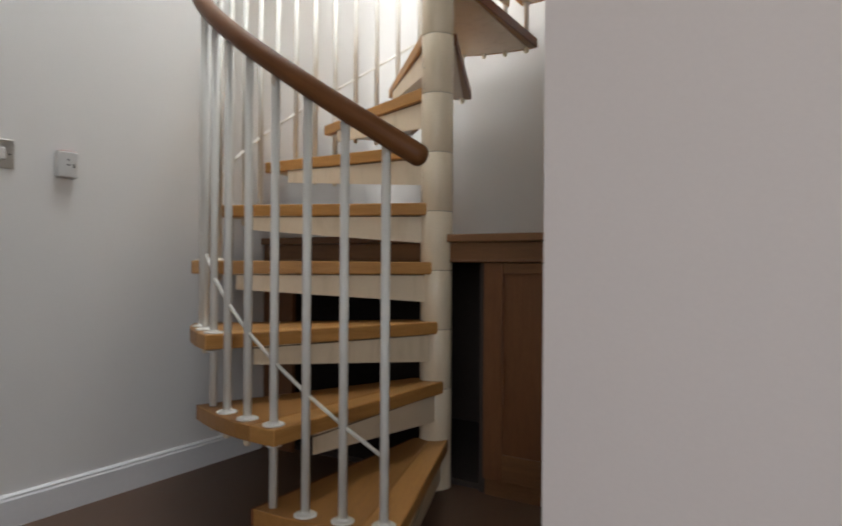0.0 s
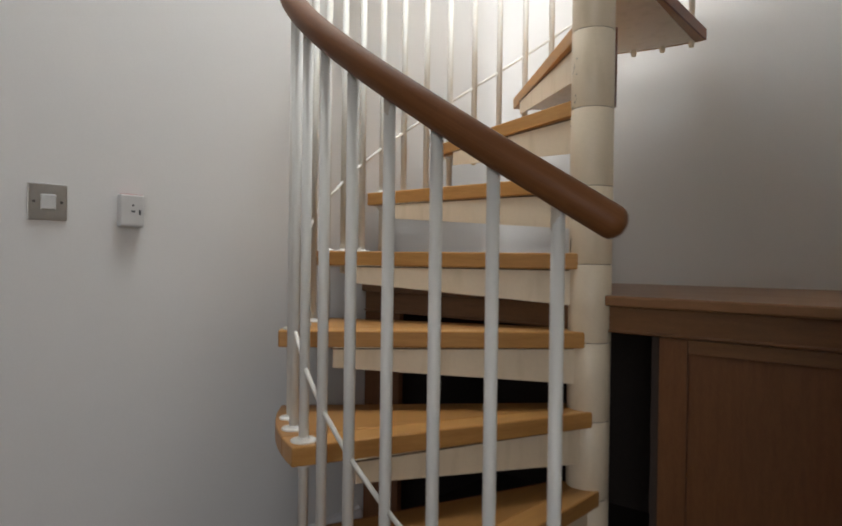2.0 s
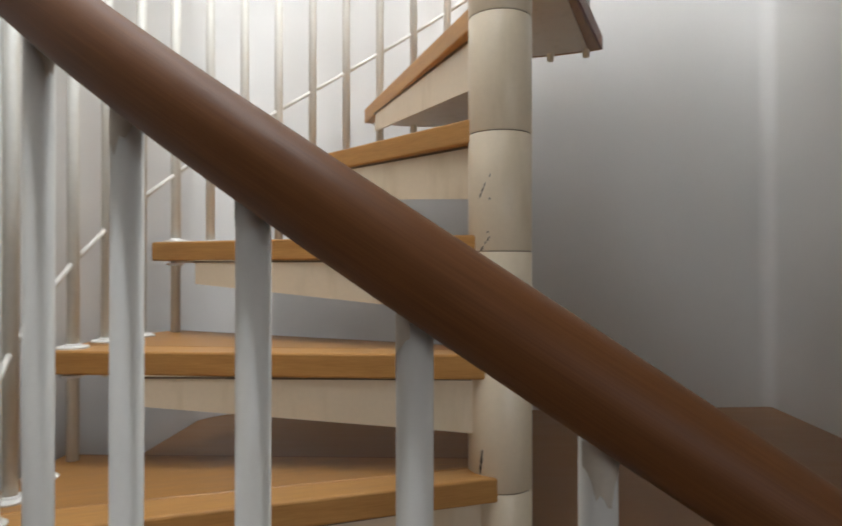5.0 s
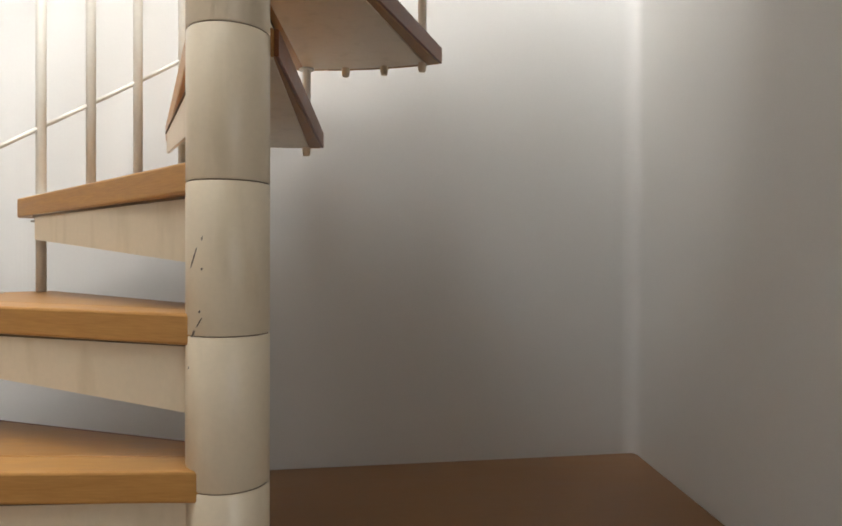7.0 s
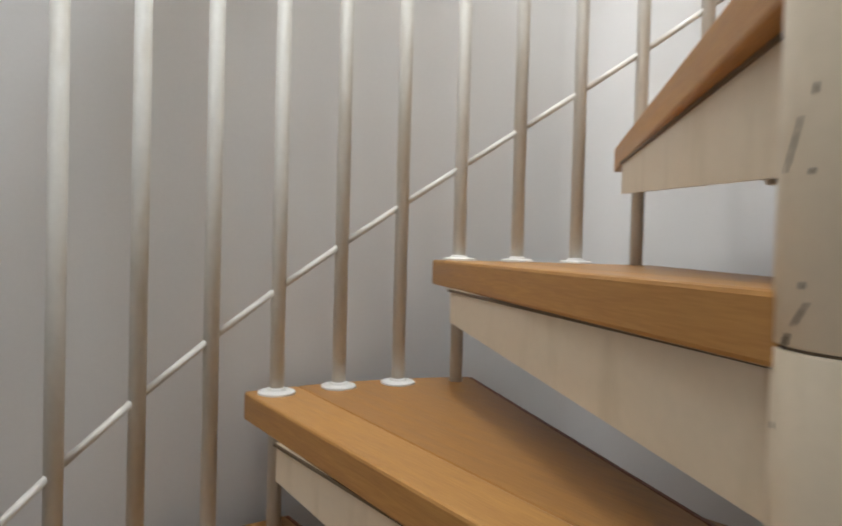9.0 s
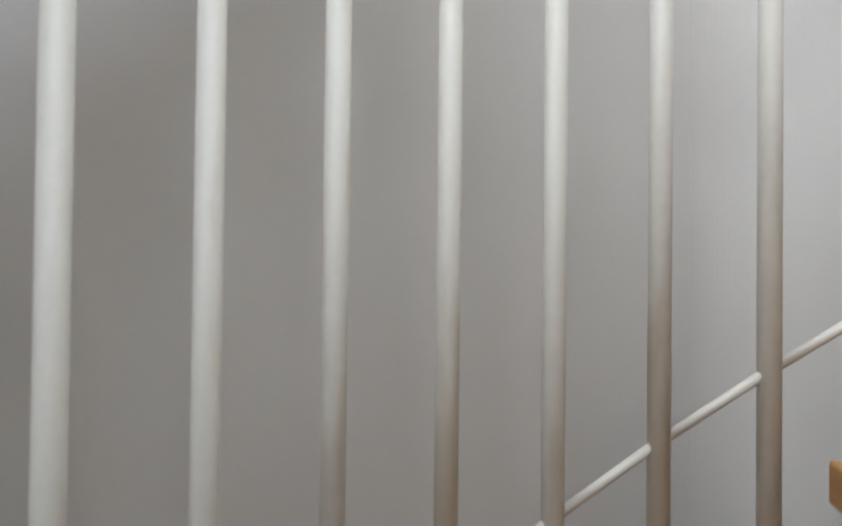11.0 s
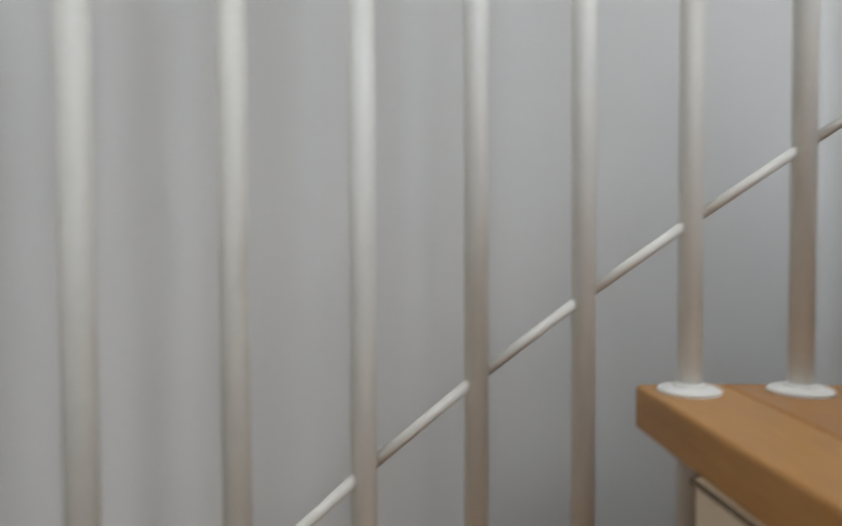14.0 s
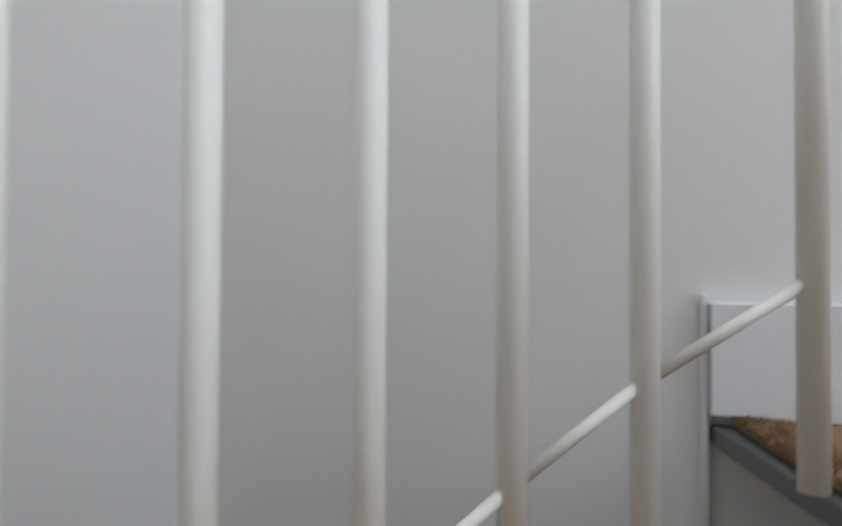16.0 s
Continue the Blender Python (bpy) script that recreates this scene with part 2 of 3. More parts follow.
def structure(name, bm, mat, label, category):
    return tagged(part(name, bm, mat), label, category, kind="structure")


# ---- large structure ----
structure("wall_west", box(WEST - T, ROOM_SOUTH, 0, WEST, NORTH + T, TOP), PLASTER, "plain white plastered wall beside the spiral stair", "wall")
structure("wall_north", prism([(WEST, NORTH_W), (EAST, NORTH), (EAST, NORTH + T), (WEST, NORTH + T)], 0, TOP), PLASTER, "plain white plastered wall behind the spiral stair", "wall")
structure("wall_east", box(EAST, SOUTH + T, 0, EAST + T, NORTH + T, TOP), PLASTER, "plain white plastered side wall of the stairwell", "wall")
structure("wall_hall", box(HALL_X + 0.002, SOUTH, 0, ROOM_EAST, SOUTH + T, LOW_CEIL), PLASTER_PINK, "warm white plastered wall ending at the stair recess", "wall")
structure("wall_hall_end", box(HALL_X, SOUTH - 0.006, 0, EAST + T + 0.3, SOUTH, LOW_CEIL), PLASTER_PINK, "warm white plastered corner of the hall wall", "wall")
structure("wall_room_east", box(ROOM_EAST, ROOM_SOUTH, 0, ROOM_EAST + T, SOUTH + T, LOW_CEIL), PLASTER_PINK, "plain white hall wall", "wall")
WX0, WX1, WZ0, WZ1 = 1.7, 3.0, 0.9, 2.2
structure("wall_south", joined(
    box(WEST - T, ROOM_SOUTH - T, 0, WX0, ROOM_SOUTH, LOW_CEIL + 0.2), box(WX1, ROOM_SOUTH - T, 0, ROOM_EAST + T, ROOM_SOUTH, LOW_CEIL + 0.2),
    box(WX0, ROOM_SOUTH - T, 0, WX1, ROOM_SOUTH, WZ0), box(WX0, ROOM_SOUTH - T, WZ1, WX1, ROOM_SOUTH, LOW_CEIL + 0.2)), PLASTER, "white plastered hall wall with a window opening", "wall")
UX0, UX1, UZ0, UZ1 = UX - 0.62, UX + 0.62, UZ - 0.77, UZ + 0.77
structure("wall_upper_south", joined(
    box(WEST, SOUTH - T, LOW_CEIL + 0.2, UX0, SOUTH + T, TOP), box(UX1, SOUTH - T, LOW_CEIL + 0.2, EAST + T, SOUTH + T, TOP),
    box(UX0, SOUTH - T, LOW_CEIL + 0.2, UX1, SOUTH + T, UZ0), box(UX0, SOUTH - T, UZ1, UX1, SOUTH + T, TOP)), PLASTER, "white plastered wall above the landing with a window opening", "wall")
structure("ceiling_hall", box(WEST, ROOM_SOUTH, LOW_CEIL, ROOM_EAST, SOUTH, LOW_CEIL + 0.2), CEILING, "plain white hall ceiling", "ceiling")
SX0, SX1, SY0, SY1 = RX - 0.45, RX + 0.45, RY - 0.45, RY + 0.45
structure("ceiling_stair", joined(
    box(WEST - T, SOUTH - T, TOP, SX0, NORTH + T, TOP + 0.15), box(SX1, SOUTH - T, TOP, EAST + T, NORTH + T, TOP + 0.15),
    box(SX0, SOUTH - T, TOP, SX1, SY0, TOP + 0.15), box(SX0, SY1, TOP, SX1, NORTH + T, TOP + 0.15)), CEILING, "white ceiling over the stair with a roof light opening", "ceiling")


def corner_cove(x, y, sx, sy, z0, z1, radius=0.03):
    """Plaster rounded into an inner corner; sx and sy point into the room."""
    pts = [(x - sx * 0.01, y - sy * 0.01), (x + sx * radius, y - sy * 0.01)]
    for i in range(25):
        a = math.pi / 2 * i / 24
        pts.append((x + sx * (radius - radius * math.sin(a) + 0.0002), y + sy * (radius - radius * math.cos(a) + 0.0002)))
    pts.append((x - sx * 0.01, y + sy * radius))
    if sx * sy < 0:
        pts.reverse()
    lean = (NORTH - NORTH_W) / (EAST - WEST)
    return prism([(px, py + (px - x) * lean) for px, py in pts], z0, z1)


structure("wall_corner_west", corner_cove(WEST, NORTH_W, 1, -1, 0.897, TOP, 0.14), PLASTER, "white plaster rounded into the stairwell corner", "wall")
structure("wall_corner_east", corner_cove(EAST, NORTH, -1, -1, 0.897, TOP, 0.05), PLASTER, "white plaster rounded into the stairwell corner", "wall")

floor = structure("floor", box(WEST, ROOM_SOUTH, -0.1, ROOM_EAST, NORTH, -0.0), FLOORWOOD, "dark brown boarded floor", "floor")


def skirting(name, length, m):
    prof = [(0, 0), (0.016, 0), (0.016, 0.083), (0.012, 0.089), (0.0125, 0.094), (0.006, 0.1), (0, 0.1)]
    bm = bmesh.new()
    a = [bm.verts.new((0, -y, z)) for y, z in prof]
    b = [bm.verts.new((length, -y, z)) for y, z in prof]
    bm.faces.new(a)
    bm.faces.new(b[::-1])
    for i in range(len(prof)):
        j = (i + 1) % len(prof)
        bm.faces.new((a[i], b[i], b[j], a[j]))
    bmesh.ops.recalc_face_normals(bm, faces=bm.faces)
    return tagged(part(name, bm, SKIRT, m=m), "white painted moulded skirting board along the wall", "skirting board", kind="structure")


skirting("baseboard", -0.02 - ROOM_SOUTH, pose(WEST, ROOM_SOUTH, 0, 0, 0, 90))
skirting("baseboard_hall", ROOM_EAST - EAST - 0.02, pose(EAST + 0.02, SOUTH - 0.006, 0))


# ---- the spiral staircase ----
def level(k):
    return BASE + STEP * k


def spot(n, r, z):
    a = radians((n - 12) * TURN - 45)
    return Vector((-r * math.cos(a), r * math.sin(a), z))


def heading(n):
    """Turns the local +x axis out along baluster n."""
    return 180 - ((n - 12) * TURN - 45)


stair = tagged(new("spiral_staircase"), "ivory-painted steel spiral staircase with oak treads and brown handrail", "staircase")
stair.location = (0, 0, 0)

# a tread in its own frame: +x runs out along its first baluster, the climb turns towards -y
FRONT, BACK, THICK = 2.63, 24.87, 0.0433


def round_point(deg, r):
    return (r * math.cos(radians(deg)), r * math.sin(radians(deg)))


def tread_outline(inset=0.0):
    r = TREAD_R - inset
    f, b = FRONT - inset * 70, BACK - inset * 70
    pts = [round_point(f - (f + b) * i / 8, r) for i in range(9)]
    bx, by = round_point(-b, 1)
    nx, ny = round_point(f, 1)
    pts.append((bx * 0.05 + by * 0.052, by * 0.05 - bx * 0.052))
    pts.append((nx * 0.02 - ny * (0.048 - inset), ny * 0.02 + nx * (0.048 - inset)))
    return pts


def split_outline(width=0.088):
    """The nosing board and the board behind it, meeting on a line beside the front edge."""
    pts = tread_outline()
    outer, back_in, front_in = pts[:9], pts[9], pts[10]
    c = Vector(outer[0])
    d = (Vector(front_in) - c).normalized()
    side = Vector((-d.y, d.x))
    if side.dot(Vector(back_in) - c) < 0:
        side = -side
    q = c + side * width
    along = d.dot(-q) - math.sqrt(max(TREAD_R ** 2 - (q.length ** 2 - d.dot(q) ** 2), 0))
    joint_out = q + d * along
    joint_in = Vector(front_in) + (Vector(back_in) - Vector(front_in)) * 0.55
    ang = -math.degrees(math.atan2(joint_out.y, joint_out.x))
    total = FRONT + BACK
    ring_a = [p for i, p in enumerate(outer) if -FRONT + total * i / 8 < ang - 0.8]
    ring_b = [p for i, p in enumerate(outer) if -FRONT + total * i / 8 > ang + 0.8]
    jo, ji = tuple(joint_out), tuple(joint_in)
    return ring_a + [jo, ji, front_in], [jo] + ring_b + [back_in, ji]


def back_lipping(depth=0.007):
    """A thin strip glued along the rear edge of the tread."""
    outer, inner = (Vector(q) for q in tread_outline()[8:10])
    d = (inner - outer).normalized()
    side = Vector((-d.y, d.x))
    if side.dot(Vector(tread_outline()[4]) - outer) > 0:
        side = -side
    pts = [outer, inner, inner + side * depth, outer + side * depth]
    return prism([tuple(q) for q in pts], -THICK + 0.0012, -0.0012, 0.0012, 1)


def riser_plate():
    nx, ny = round_point(FRONT - 1.2, 1)
    px, py = -ny, nx
    off = 0.026
    def at(along, side):
        return (nx * along + px * side, ny * along + py * side)
    bm = bmesh.new()
    top = -THICK + 0.001
    prof = [(0.05, top), (0.687, top), (0.687, top - 0.052), (0.05, top - 0.098)]
    a = [bm.verts.new((*at(s, off), z)) for s, z in prof]
    b = [bm.verts.new((*at(s, off - 0.006), z)) for s, z in prof]
    bm.faces.new(a)
    bm.faces.new(b[::-1])
    for i in range(4):
        bm.faces.new((a[i], b[i], b[(i + 1) % 4], a[(i + 1) % 4]))
    bmesh.ops.recalc_face_normals(bm, faces=bm.faces)
    return bm


# a dark strip added to draw the shadow gap between board and plate
def packing_strip():
    nx, ny = round_point(FRONT - 1.2, 1)
    bm = box(0.052, 0.018, -THICK - 0.0042, 0.692, 0.0285, -THICK - 0.0002)
    bmesh.ops.rotate(bm, verts=bm.verts, cent=(0, 0, 0), matrix=Matrix.Rotation(math.atan2(ny, nx), 3, "Z"))
    return bm


LAST = 12
first = None
treads = {}
for k in range(1, LAST + 1):
    m = pose(0, 0, level(k), 0, 0, heading(3 * k))
    if first is None:
        board = tagged(new("tread"), "varnished oak tread with a paler nosing board")
        board.parent, board.matrix_basis = stair, m
        front_pts, rear_pts = split_outline()
        nose = part("nosing_board", prism(front_pts, -THICK, 0, 0.004, 2), OAK, board, "pale varnished oak nosing board")
        rear = part("rear_board", prism(rear_pts, -THICK, -0.0003, 0.0025, 1), OAK_REAR, board, "browner varnished oak board")
        lip = part("back_lipping", back_lipping(), LIPPING, board, "red-brown hardwood strip on the rear edge")
        plate = part("riser_plate", riser_plate(), CREAM, board, "cream painted steel plate")
        gap_line = part("packing_strip", packing_strip(), GROOVE, board, "dark strip standing in for the shadow gap under the board")
        soffit = part("soffit_panel", prism(tread_outline(0.03), -THICK - 0.004, -THICK + 0.001), CREAM, board, "cream painted underside")
        knob_data = part("bolt_cap", lathe([(0.0105, 0), (0.0105, -0.016), (0.008, -0.022), (0, -0.024)], 12), CREAM, board, smooth=False, m=Matrix.Translation((*round_point(-TURN, RAIL_R), -THICK - 0.004)))
        first = board
    else:
        board = new("tread")
        board["label"] = first["label"]
        board.parent, board.matrix_basis = stair, m
        again(nose, board, Matrix())
        again(rear, board, Matrix())
        again(lip, board, Matrix())
        again(plate, board, Matrix())
        again(gap_line, board, Matrix())
        again(soffit, board, Matrix())
        again(knob_data, board, Matrix.Translation((*round_point(-TURN, RAIL_R), -THICK - 0.004)))
    for j in (2, 3):
        again(knob_data, board, Matrix.Translation((*round_point(-TURN * j, RAIL_R), -THICK - 0.004)))
    treads[k] = board

# the centre pole: stacked sleeves with fine joints
POLE_TOP = 3.75
core = part("pole", lathe([(POLE_R - 0.0016, 0.0), (POLE_R - 0.0016, POLE_TOP)], 40), GROOVE, stair, "cream painted steel centre pole in stacked sleeves", smooth=False)
sleeve = None
for k in range(0, 19):
    z0 = max(level(k) - 0.0283, 0.0)
    z1 = min(level(k + 1) - 0.0283, POLE_TOP)
    if k == 0:
        part("sleeve", lathe([(POLE_R, 0), (POLE_R, z1 - z0 - 0.0016)], 40), CREAM, core, m=Matrix.Translation((0, 0, z0)))
    elif z1 - z0 > STEP - 0.001 and sleeve is None:
        sleeve = part("sleeve", lathe([(POLE_R - 0.0008, 0), (POLE_R, 0.0012), (POLE_R, STEP - 0.003), (POLE_R - 0.0008, STEP - 0.0018)], 56), CREAM, core, smooth="side", m=Matrix.Translation((0, 0, z0)))
    elif z1 - z0 > STEP - 0.001:
        again(sleeve, core, Matrix.Translation((0, 0, z0)))
    if z1 >= POLE_TOP:
        break

# balusters
BR = 0.0109
ROD_Z, RAIL_Z = 0.126, 0.847
TOPN = 39
kinds = {}
for n in range(3, TOPN):
    k, j = divmod(n, 3)
    foot = level(k) if j else (level(k - 1) if k > 1 else 0.0)
    head_z = RAIL_Z + n * STEP / 3 + max(4 - n, 0) * 0.004 + 0.012
    p = spot(n, RAIL_R, foot)
    key = (round(head_z - foot, 3), 13 <= n < 30)
    m = Matrix.Translation(p) @ pose(0, 0, 0, 0, 0, heading(n))
    if key not in kinds:
        bm = lathe([(BR, 0), (BR, head_z - foot)], 18)
        kinds[key] = part("baluster", bm, BALUSTER_AGED if 13 <= n < 30 else BALUSTER, stair, smooth="side", m=m)
        b = kinds[key]
    else:
        b = again(kinds[key], stair, m)
    up = level(k) - foot
    if "disc" not in kinds:
        kinds["disc"] = part("floor_disc", lathe([(0.0285, 0), (0.0285, 0.0028), (0.026, 0.0045), (BR + 0.004, 0.0052), (BR + 0.0025, 0.0085), (BR, 0.009)], 22), BALUSTER, b, "white round cover plate", m=Matrix.Translation((0, 0, up)))
    else:
        again(kinds["disc"], b, Matrix.Translation((0, 0, up)))
    if j == 0 and k > 1:
        if "ring" not in kinds:
            kinds["ring"] = part("collar", lathe([(BR, 0), (0.02, 0.002), (0.02, 0.006), (BR, 0.007)], 18), BALUSTER, b, m=Matrix.Translation((0, 0, up - THICK - 0.0115)))
        else:
            again(kinds["ring"], b, Matrix.Translation((0, 0, up - THICK - 0.0115)))

# bare, tan paint at the heads of the lower balusters
rng = random.Random(9)
for n in range(3, 12):
    zt = RAIL_Z + n * STEP / 3 + max(4 - n, 0) * 0.004
    bm = bmesh.new()
    sides, arc, turn = 12, rng.uniform(2.0, 4.5), rng.uniform(0, 6.28)
    rows = []
    for i in range(sides + 1):
        a = turn + arc * i / sides
        drop = 0.006 + 0.03 * max(math.sin(math.pi * i / sides), 0) ** 2 * rng.uniform(0.5, 1.0)
        rows.append([bm.verts.new(((BR + 0.0004) * math.cos(a), (BR + 0.0004) * math.sin(a), z)) for z in (zt + 0.008, zt - drop)])
    for p, q in zip(rows, rows[1:]):
        bm.faces.new((p[0], q[0], q[1], p[1]))
    part("worn_patch", bm, GRIME, stair, "tan worn paint under the handrail", True, Matrix.Translation(spot(n, RAIL_R, 0)))

# the thin rod that ties the balusters, one straight piece in each gap
for n in range(3, TOPN):
    a, b = spot(n, RAIL_R, ROD_Z + n * STEP / 3), spot(n + 1, RAIL_R, ROD_Z + (n + 1) * STEP / 3)
    if n == TOPN - 1:
        b = Vector((0.72, 0.283, 2.836))
    d = (b - a).normalized()
    part("tie_rod", sweep([a + d * 0.008, b - d * 0.008], 0.0050, 10), TIE, stair, smooth=True)

# handrail
RR, RAIL_AXIS = 0.0265, 0.807


def rail_z(n):
    return RAIL_Z + 0.0095 + n * STEP / 3 + max(4 - n, 0) * 0.003


rail = part("handrail", sweep([spot(2.24 + i * 0.4, RAIL_AXIS, rail_z(2.24 + i * 0.4) + RR) for i in range(93)], RR, 20, True), RAILWOOD, stair, "round brown stained wooden handrail", smooth=True)

# ---- the landing at the top ----
LAND = UP_FLOOR + 0.014
landing_edge = [(POLE_R + 0.02, 0.04), (0.80, 0.285), (EAST, 0.335), (EAST, SOUTH), (-0.09, SOUTH), (POLE_R - 0.05, -0.07)]
structure("landing_floor", prism(landing_edge, LAND - 0.036, LAND - 0.0125, 0.004), STEEL_GREY, "thin grey painted steel edge of the upper landing", "landing")
carpet_edge = [(POLE_R + 0.03, 0.028), (0.79, 0.272), (EAST - 0.02, 0.312), (EAST - 0.02, SOUTH + T + 0.01), (-0.07, SOUTH + 0.01), (POLE_R - 0.03, -0.07)]
structure("landing_carpet", prism(carpet_edge, LAND - 0.012, LAND, 0.004), CARPET, "brown loop carpet on the upper landing", "carpet")
pile = bmesh.new()
rng = random.Random(4)
for i in range(900):
    u = rng.random()
    a, b = (carpet_edge[1], carpet_edge[2]) if i % 2 else (carpet_edge[0], carpet_edge[1])
    x, y = a[0] + (b[0] - a[0]) * u, a[1] + (b[1] - a[1]) * u - rng.random() ** 2 * 0.05
    w, t = 0.0022 + rng.random() * 0.002, rng.random() * 6.28
    q = [pile.verts.new((x + w * math.cos(t + c), y + w * math.sin(t + c), LAND - 0.002)) for c in (0, 2.1, 4.2)]
    tip = pile.verts.new((x + rng.uniform(-0.006, 0.006), y + rng.uniform(-0.006, 0.006), LAND + 0.0025 + rng.random() * 0.004))
    for c in range(3):
        pile.faces.new((q[c], q[(c + 1) % 3], tip))
tagged(part("carpet_pile", pile, CARPET), "frayed brown carpet tufts along the landing edge", "carpet pile", kind="stuff")
bm = box(EAST - 0.025, -0.9, LAND, EAST, 0.335, LAND + 0.126, 0.003)
structure("baseboard_landing", bm, SKIRT, "white painted skirting board on the landing wall", "skirting board")
bm = box(EAST - 0.012, 0.3355, LAND - 0.3, EAST, 0.344, LAND + 0.134, 0.002)
structure("trim_landing", bm, SKIRT, "white painted end strip beside the landing skirting", "trim")
nz = LAND - 0.001
newel = part("baluster", lathe([(BR, 0), (BR, 0.93)], 18), BALUSTER, stair, smooth=True, m=Matrix.Translation((0.72, 0.283, nz)))

# ---- low cupboard under the stair ----
CUP_TOP = 0.896
cup = tagged(new("low_cupboard"), "dark stained mahogany cupboard built under the spiral stair", "cupboard")
part("worktop", prism([(WEST + 0.002, -0.02), (EAST - 0.002, -0.02), (EAST - 0.002, NORTH - 0.003), (WEST + 0.002, NORTH_W - 0.003)], CUP_TOP - 0.028, CUP_TOP, 0.005), WORKTOP, cup, "dark stained wooden top")
part("fascia", box(WEST + 0.002, 0.0, CUP_TOP - 0.098, EAST - 0.002, 0.02, CUP_TOP - 0.0285, 0.003), MAHOG_X, cup)
part("bead", sweep([(WEST + 0.004, -0.002, CUP_TOP - 0.094), (EAST - 0.004, -0.002, CUP_TOP - 0.094)], 0.004, 8), MAHOG_X, cup)


def panel_door(x0, x1, z0, z1, y):
    d = part("door", box(x0, y, z0, x0 + 0.07, y + 0.022, z1, 0.002), MAHOG, cup, "dark stained panelled door")
    part("stile", box(x1 - 0.07, y, z0, x1, y + 0.022, z1, 0.002), MAHOG, d)
    part("top_rail", box(x0 + 0.0705, y, z1 - 0.035, x1 - 0.0705, y + 0.022, z1, 0.002), MAHOG_X, d)
    part("bottom_rail", box(x0 + 0.0705, y, z0, x1 - 0.0705, y + 0.022, z0 + 0.09, 0.002), MAHOG_X, d)
    part("panel", box(x0 + 0.068, y + 0.008, z0 + 0.088, x1 - 0.068, y + 0.016, z1 - 0.033), MAHOG, d)
    return d


panel_door(0.188, 0.78, 0.06, CUP_TOP - 0.1, 0.004)
panel_door(0.79, EAST - 0.004, 0.06, CUP_TOP - 0.1, 0.004)
part("end_stile", box(WEST + 0.003, 0.0, 0.0, -0.70, 0.022, CUP_TOP - 0.1, 0.002), MAHOG, cup)
# added linings, coloured dark to imitate the shade in the open recess
part("end_lining", box(WEST + 0.003, 0.0225, 0.0, WEST + 0.02, NORTH_W - 0.022, CUP_TOP - 0.03), SHADE_BOARD, cup)
part("base_board", box(WEST + 0.021, 0.05, 0.0, 0.158, NORTH_W - 0.022, 0.02), SHADE_BOARD, cup)
part("plinth", box(0.188, 0.02, 0, EAST - 0.004, 0.04, 0.058), MAHOG_X, cup)
# back and side of the recess, with the shade in their colour too
part("back_board", box(WEST + 0.003, NORTH_W - 0.02, 0.0, 0.19, NORTH_W - 0.004, CUP_TOP - 0.03), SHADE_BOARD, cup)
part("side_board", box(0.16, 0.03, 0.0, 0.186, NORTH_W - 0.022, CUP_TOP - 0.03), SHADE_BOARD, cup)

# ---- small things in the hall ----
sw = tagged(new("light_switch"), "brushed steel light switch with one white rocker on the wall", "light switch")
sw.matrix_basis = pose(WEST, -1.0456, 1.1082, 90, 0, 90)
part("plate", box(-0.043, -0.043, 0, 0.043, 0.043, 0.005, 0.002), BRUSHED, sw)
part("rocker", box(-0.0165, -0.018, 0.0045, 0.0165, 0.018, 0.013, 0.003), PLASTIC, sw, "white plastic rocker")
for x in (-0.03, 0.03):
    part("screw", lathe([(0.0035, 0.004), (0.0035, 0.0062), (0.001, 0.0066), (0, 0.0058)], 10), STEEL_GREY, sw, "dark slotted screw", m=Matrix.Translation((x, 0, 0)))

so = tagged(new("wall_control"), "small white surface-mounted plastic control box on the wall", "control box")
so.matrix_basis = pose(WEST, -0.853, 1.099, 90, 0, 90)
part("case", box(-0.031, -0.0415, 0, 0.031, 0.0415, 0.024, 0.004), PLASTIC, so)
part("top_edge", box(-0.026, 0.0405, 0.004, 0.026, 0.0425, 0.021), RED, so, "dull red strip")
part("slot", box(-0.004, -0.004, 0.0235, 0.006, 0.0005, 0.0248), PLASTIC_DK, so)
part("button", lathe([(0.0028, 0.0235), (0.0028, 0.0252), (0, 0.0256)], 10), PLASTIC_DK, so, m=Matrix.Translation((0, 0.014, 0)))
part("toggle", box(0.0155, -0.010, 0.0235, 0.020, 0.003, 0.027, 0.001), PLASTIC_DK, so)

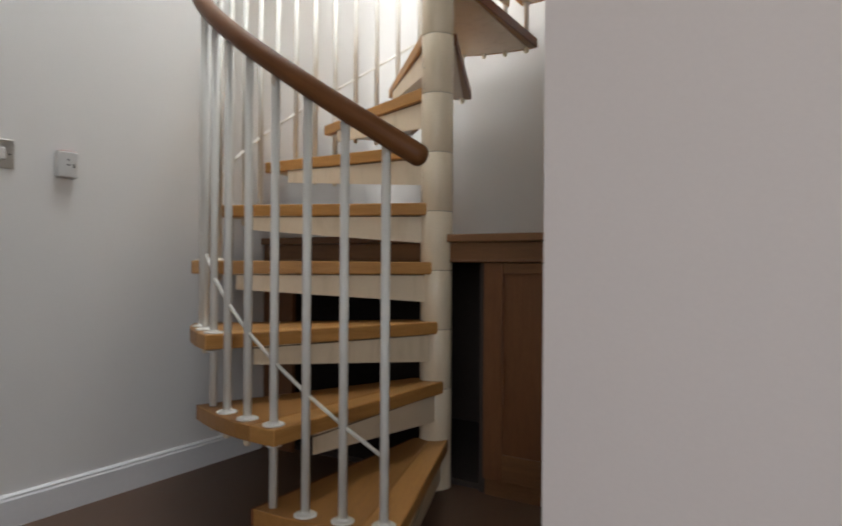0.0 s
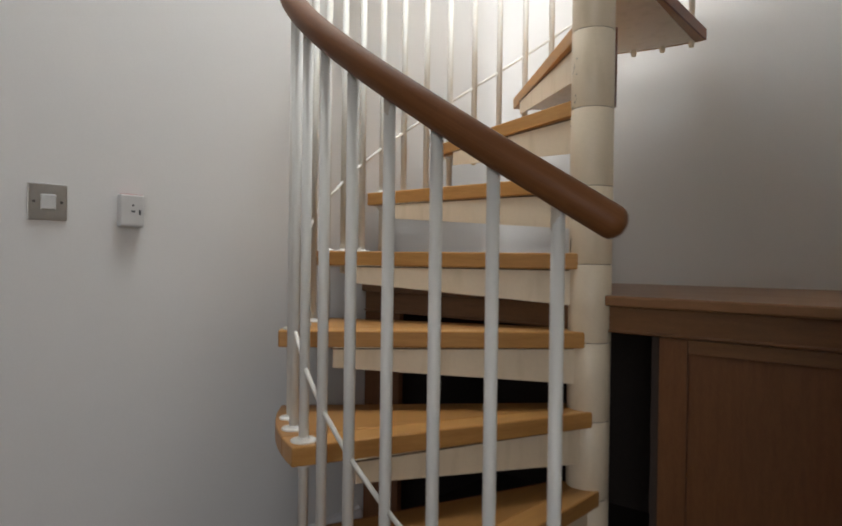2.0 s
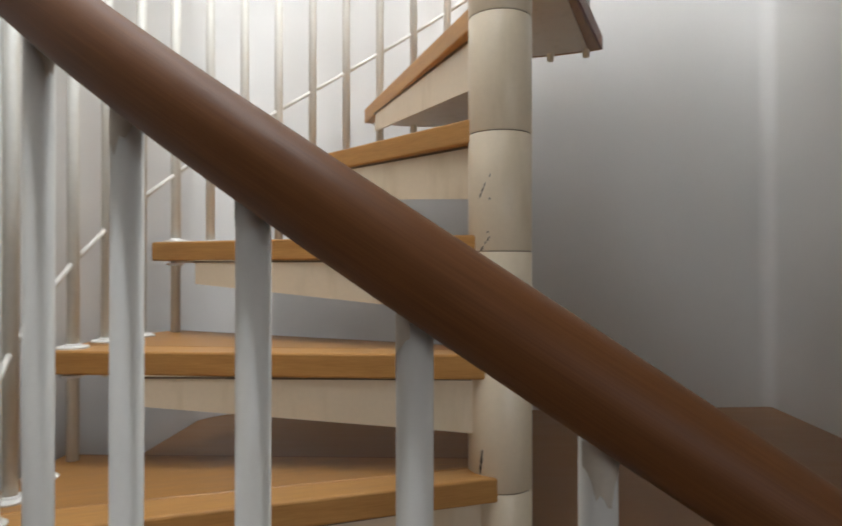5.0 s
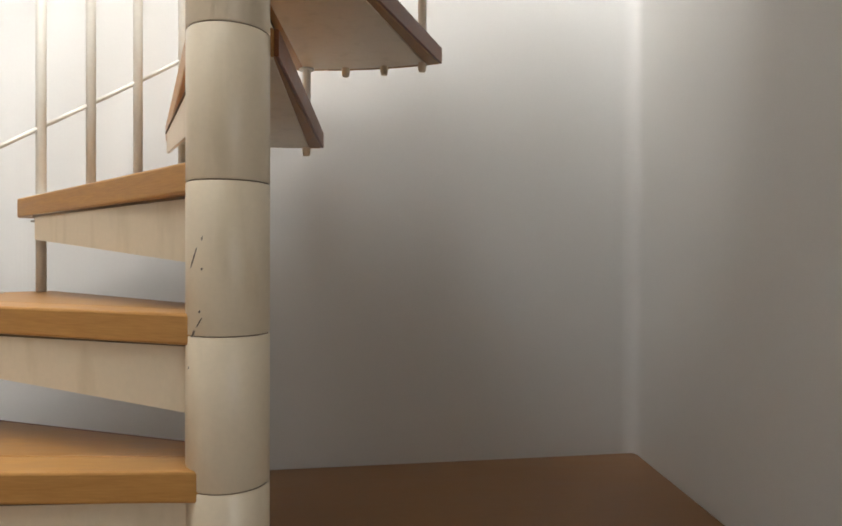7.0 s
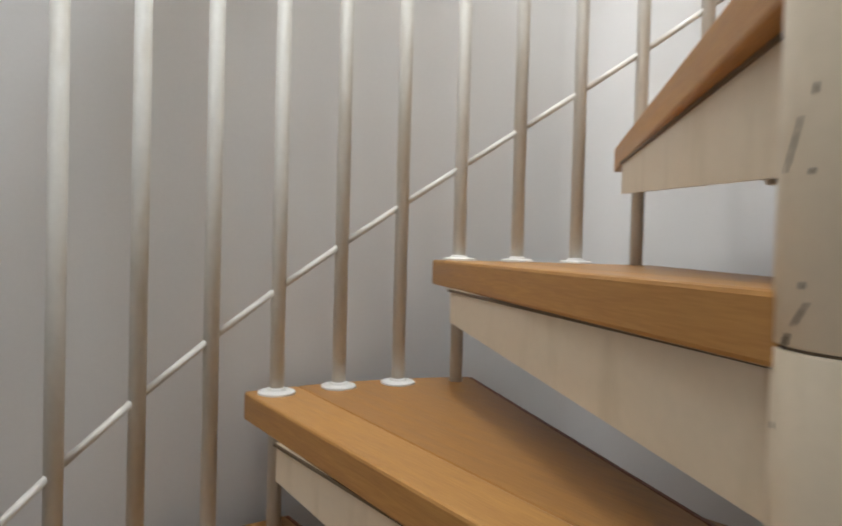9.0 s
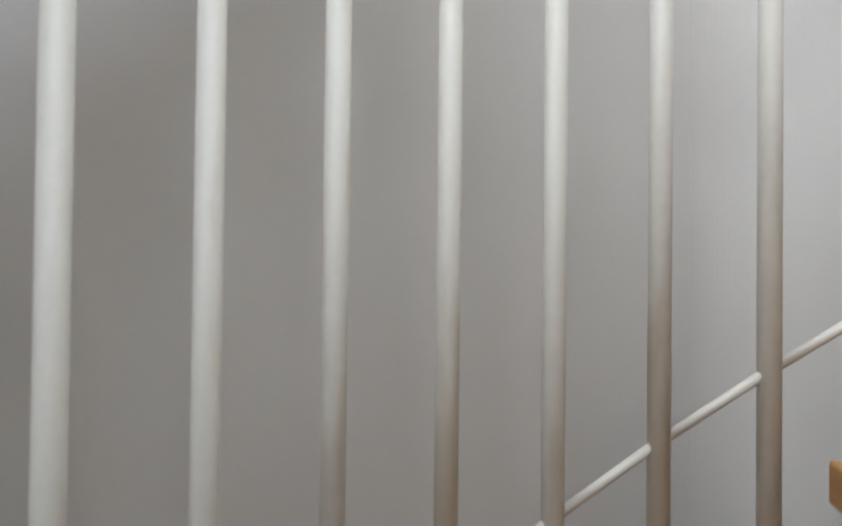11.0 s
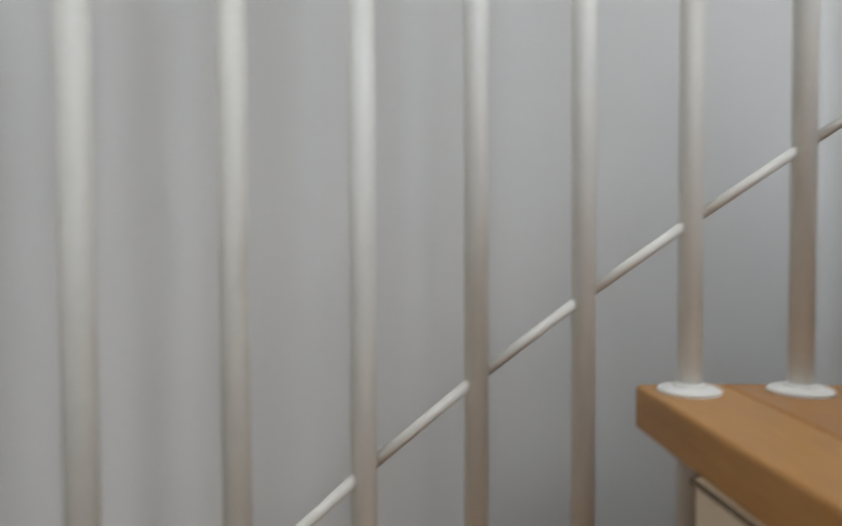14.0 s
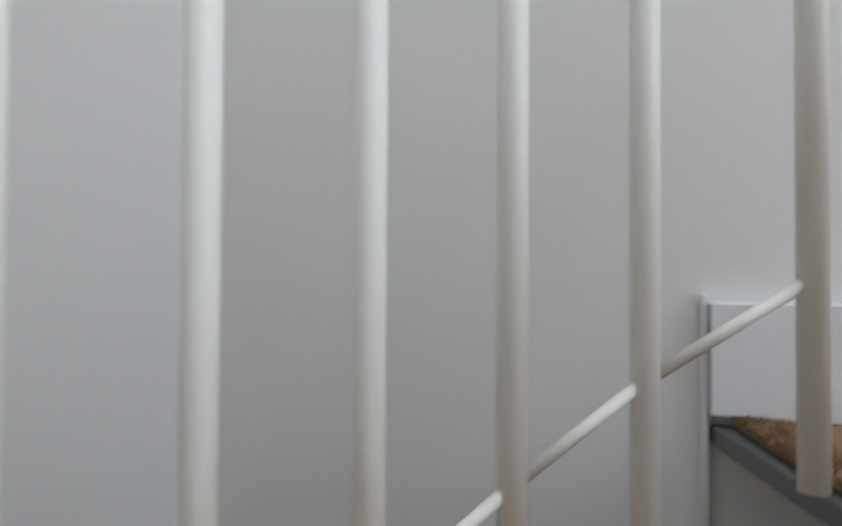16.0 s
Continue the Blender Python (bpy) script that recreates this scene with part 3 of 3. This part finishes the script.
door = tagged(new("door_1"), "brown stained flush door with chrome handle beside the wall", "door", kind="structure")
door.matrix_basis = pose(WEST, -1.215, 0.006, 0, 0, -90)
part("leaf", box(0.012, 0.004, 0, 0.80, 0.044, 1.99, 0.002), DOORWOOD, door)
part("lining", box(-0.010, 0.003, 0, 0.0115, 0.046, 2.03, 0.001), MAHOG, door, "dark stained door edge")
part("latch_plate", box(0.004, 0.0465, 0.985, 0.013, 0.0475, 1.02), BRASS, door, "brass latch plate")
for z, lever in ((0.996, True), (0.935, False)):
    m = Matrix.Translation((0.078, 0.044, z)) @ pose(0, 0, 0, -90)
    rose = part("door_handle" if lever else "thumb_turn", lathe([(0.0265, 0), (0.0265, 0.006), (0.024, 0.009), (0.011, 0.010), (0.0095, 0.014), (0.0095, 0.04 if lever else 0.016), (0, 0.041 if lever else 0.0165)], 28), CHROME, door, "polished chrome", True, m)
    if lever:
        part("lever", sweep([(-0.004, 0, 0.036), (0.03, 0, 0.038), (0.11, 0, 0.038)], 0.0085, 12, True), CHROME, rose, smooth=True)
    else:
        part("snib", box(-0.004, -0.014, 0.012, 0.004, 0.014, 0.026, 0.002), BRUSHED, rose)

# scuffs on the pole: bearing and height of both ends, half width
SCUFFS = [((-120, 1.511), (-133, 1.484), 0.0016), ((-110.5, 1.526), (-112, 1.52), 0.0012), ((-111, 1.484), (-112.5, 1.481), 0.0018),
          ((-114.5, 1.428), (-116, 1.424), 0.0018), ((-111.5, 1.418), (-121, 1.405), 0.0013), ((-124, 1.401), (-130, 1.392), 0.0026),
          ((-137.5, 1.352), (-139, 1.348), 0.0015), ((-126, 1.05), (-131, 1.008), 0.0035)]
for a, b, w in SCUFFS:
    pa, pb = [Vector(((POLE_R + 0.0002) * math.cos(radians(g)), (POLE_R + 0.0002) * math.sin(radians(g)), z)) for g, z in (a, b)]
    out = Vector(((pa + pb).x, (pa + pb).y, 0)).normalized()
    across = (pb - pa).normalized().cross(out)
    bm = bmesh.new()
    ring = []
    for i in range(9):
        t = i / 8
        half = w * math.sqrt(max(math.sin(math.pi * (0.04 + 0.92 * t)), 0)) * (0.75 + 0.25 * math.sin(i * 2.3))
        c = pa.lerp(pb, t)
        ring.append((bm.verts.new(c + across * half + out * 0.0003), bm.verts.new(c + out * 0.0007), bm.verts.new(c - across * half + out * 0.0003)))
    for p, q in zip(ring, ring[1:]):
        bm.faces.new((p[0], p[1], q[1], q[0]))
        bm.faces.new((p[1], p[2], q[2], q[1]))
    part("scuff", bm, SCUFF, core, "dark scuff through the paint")
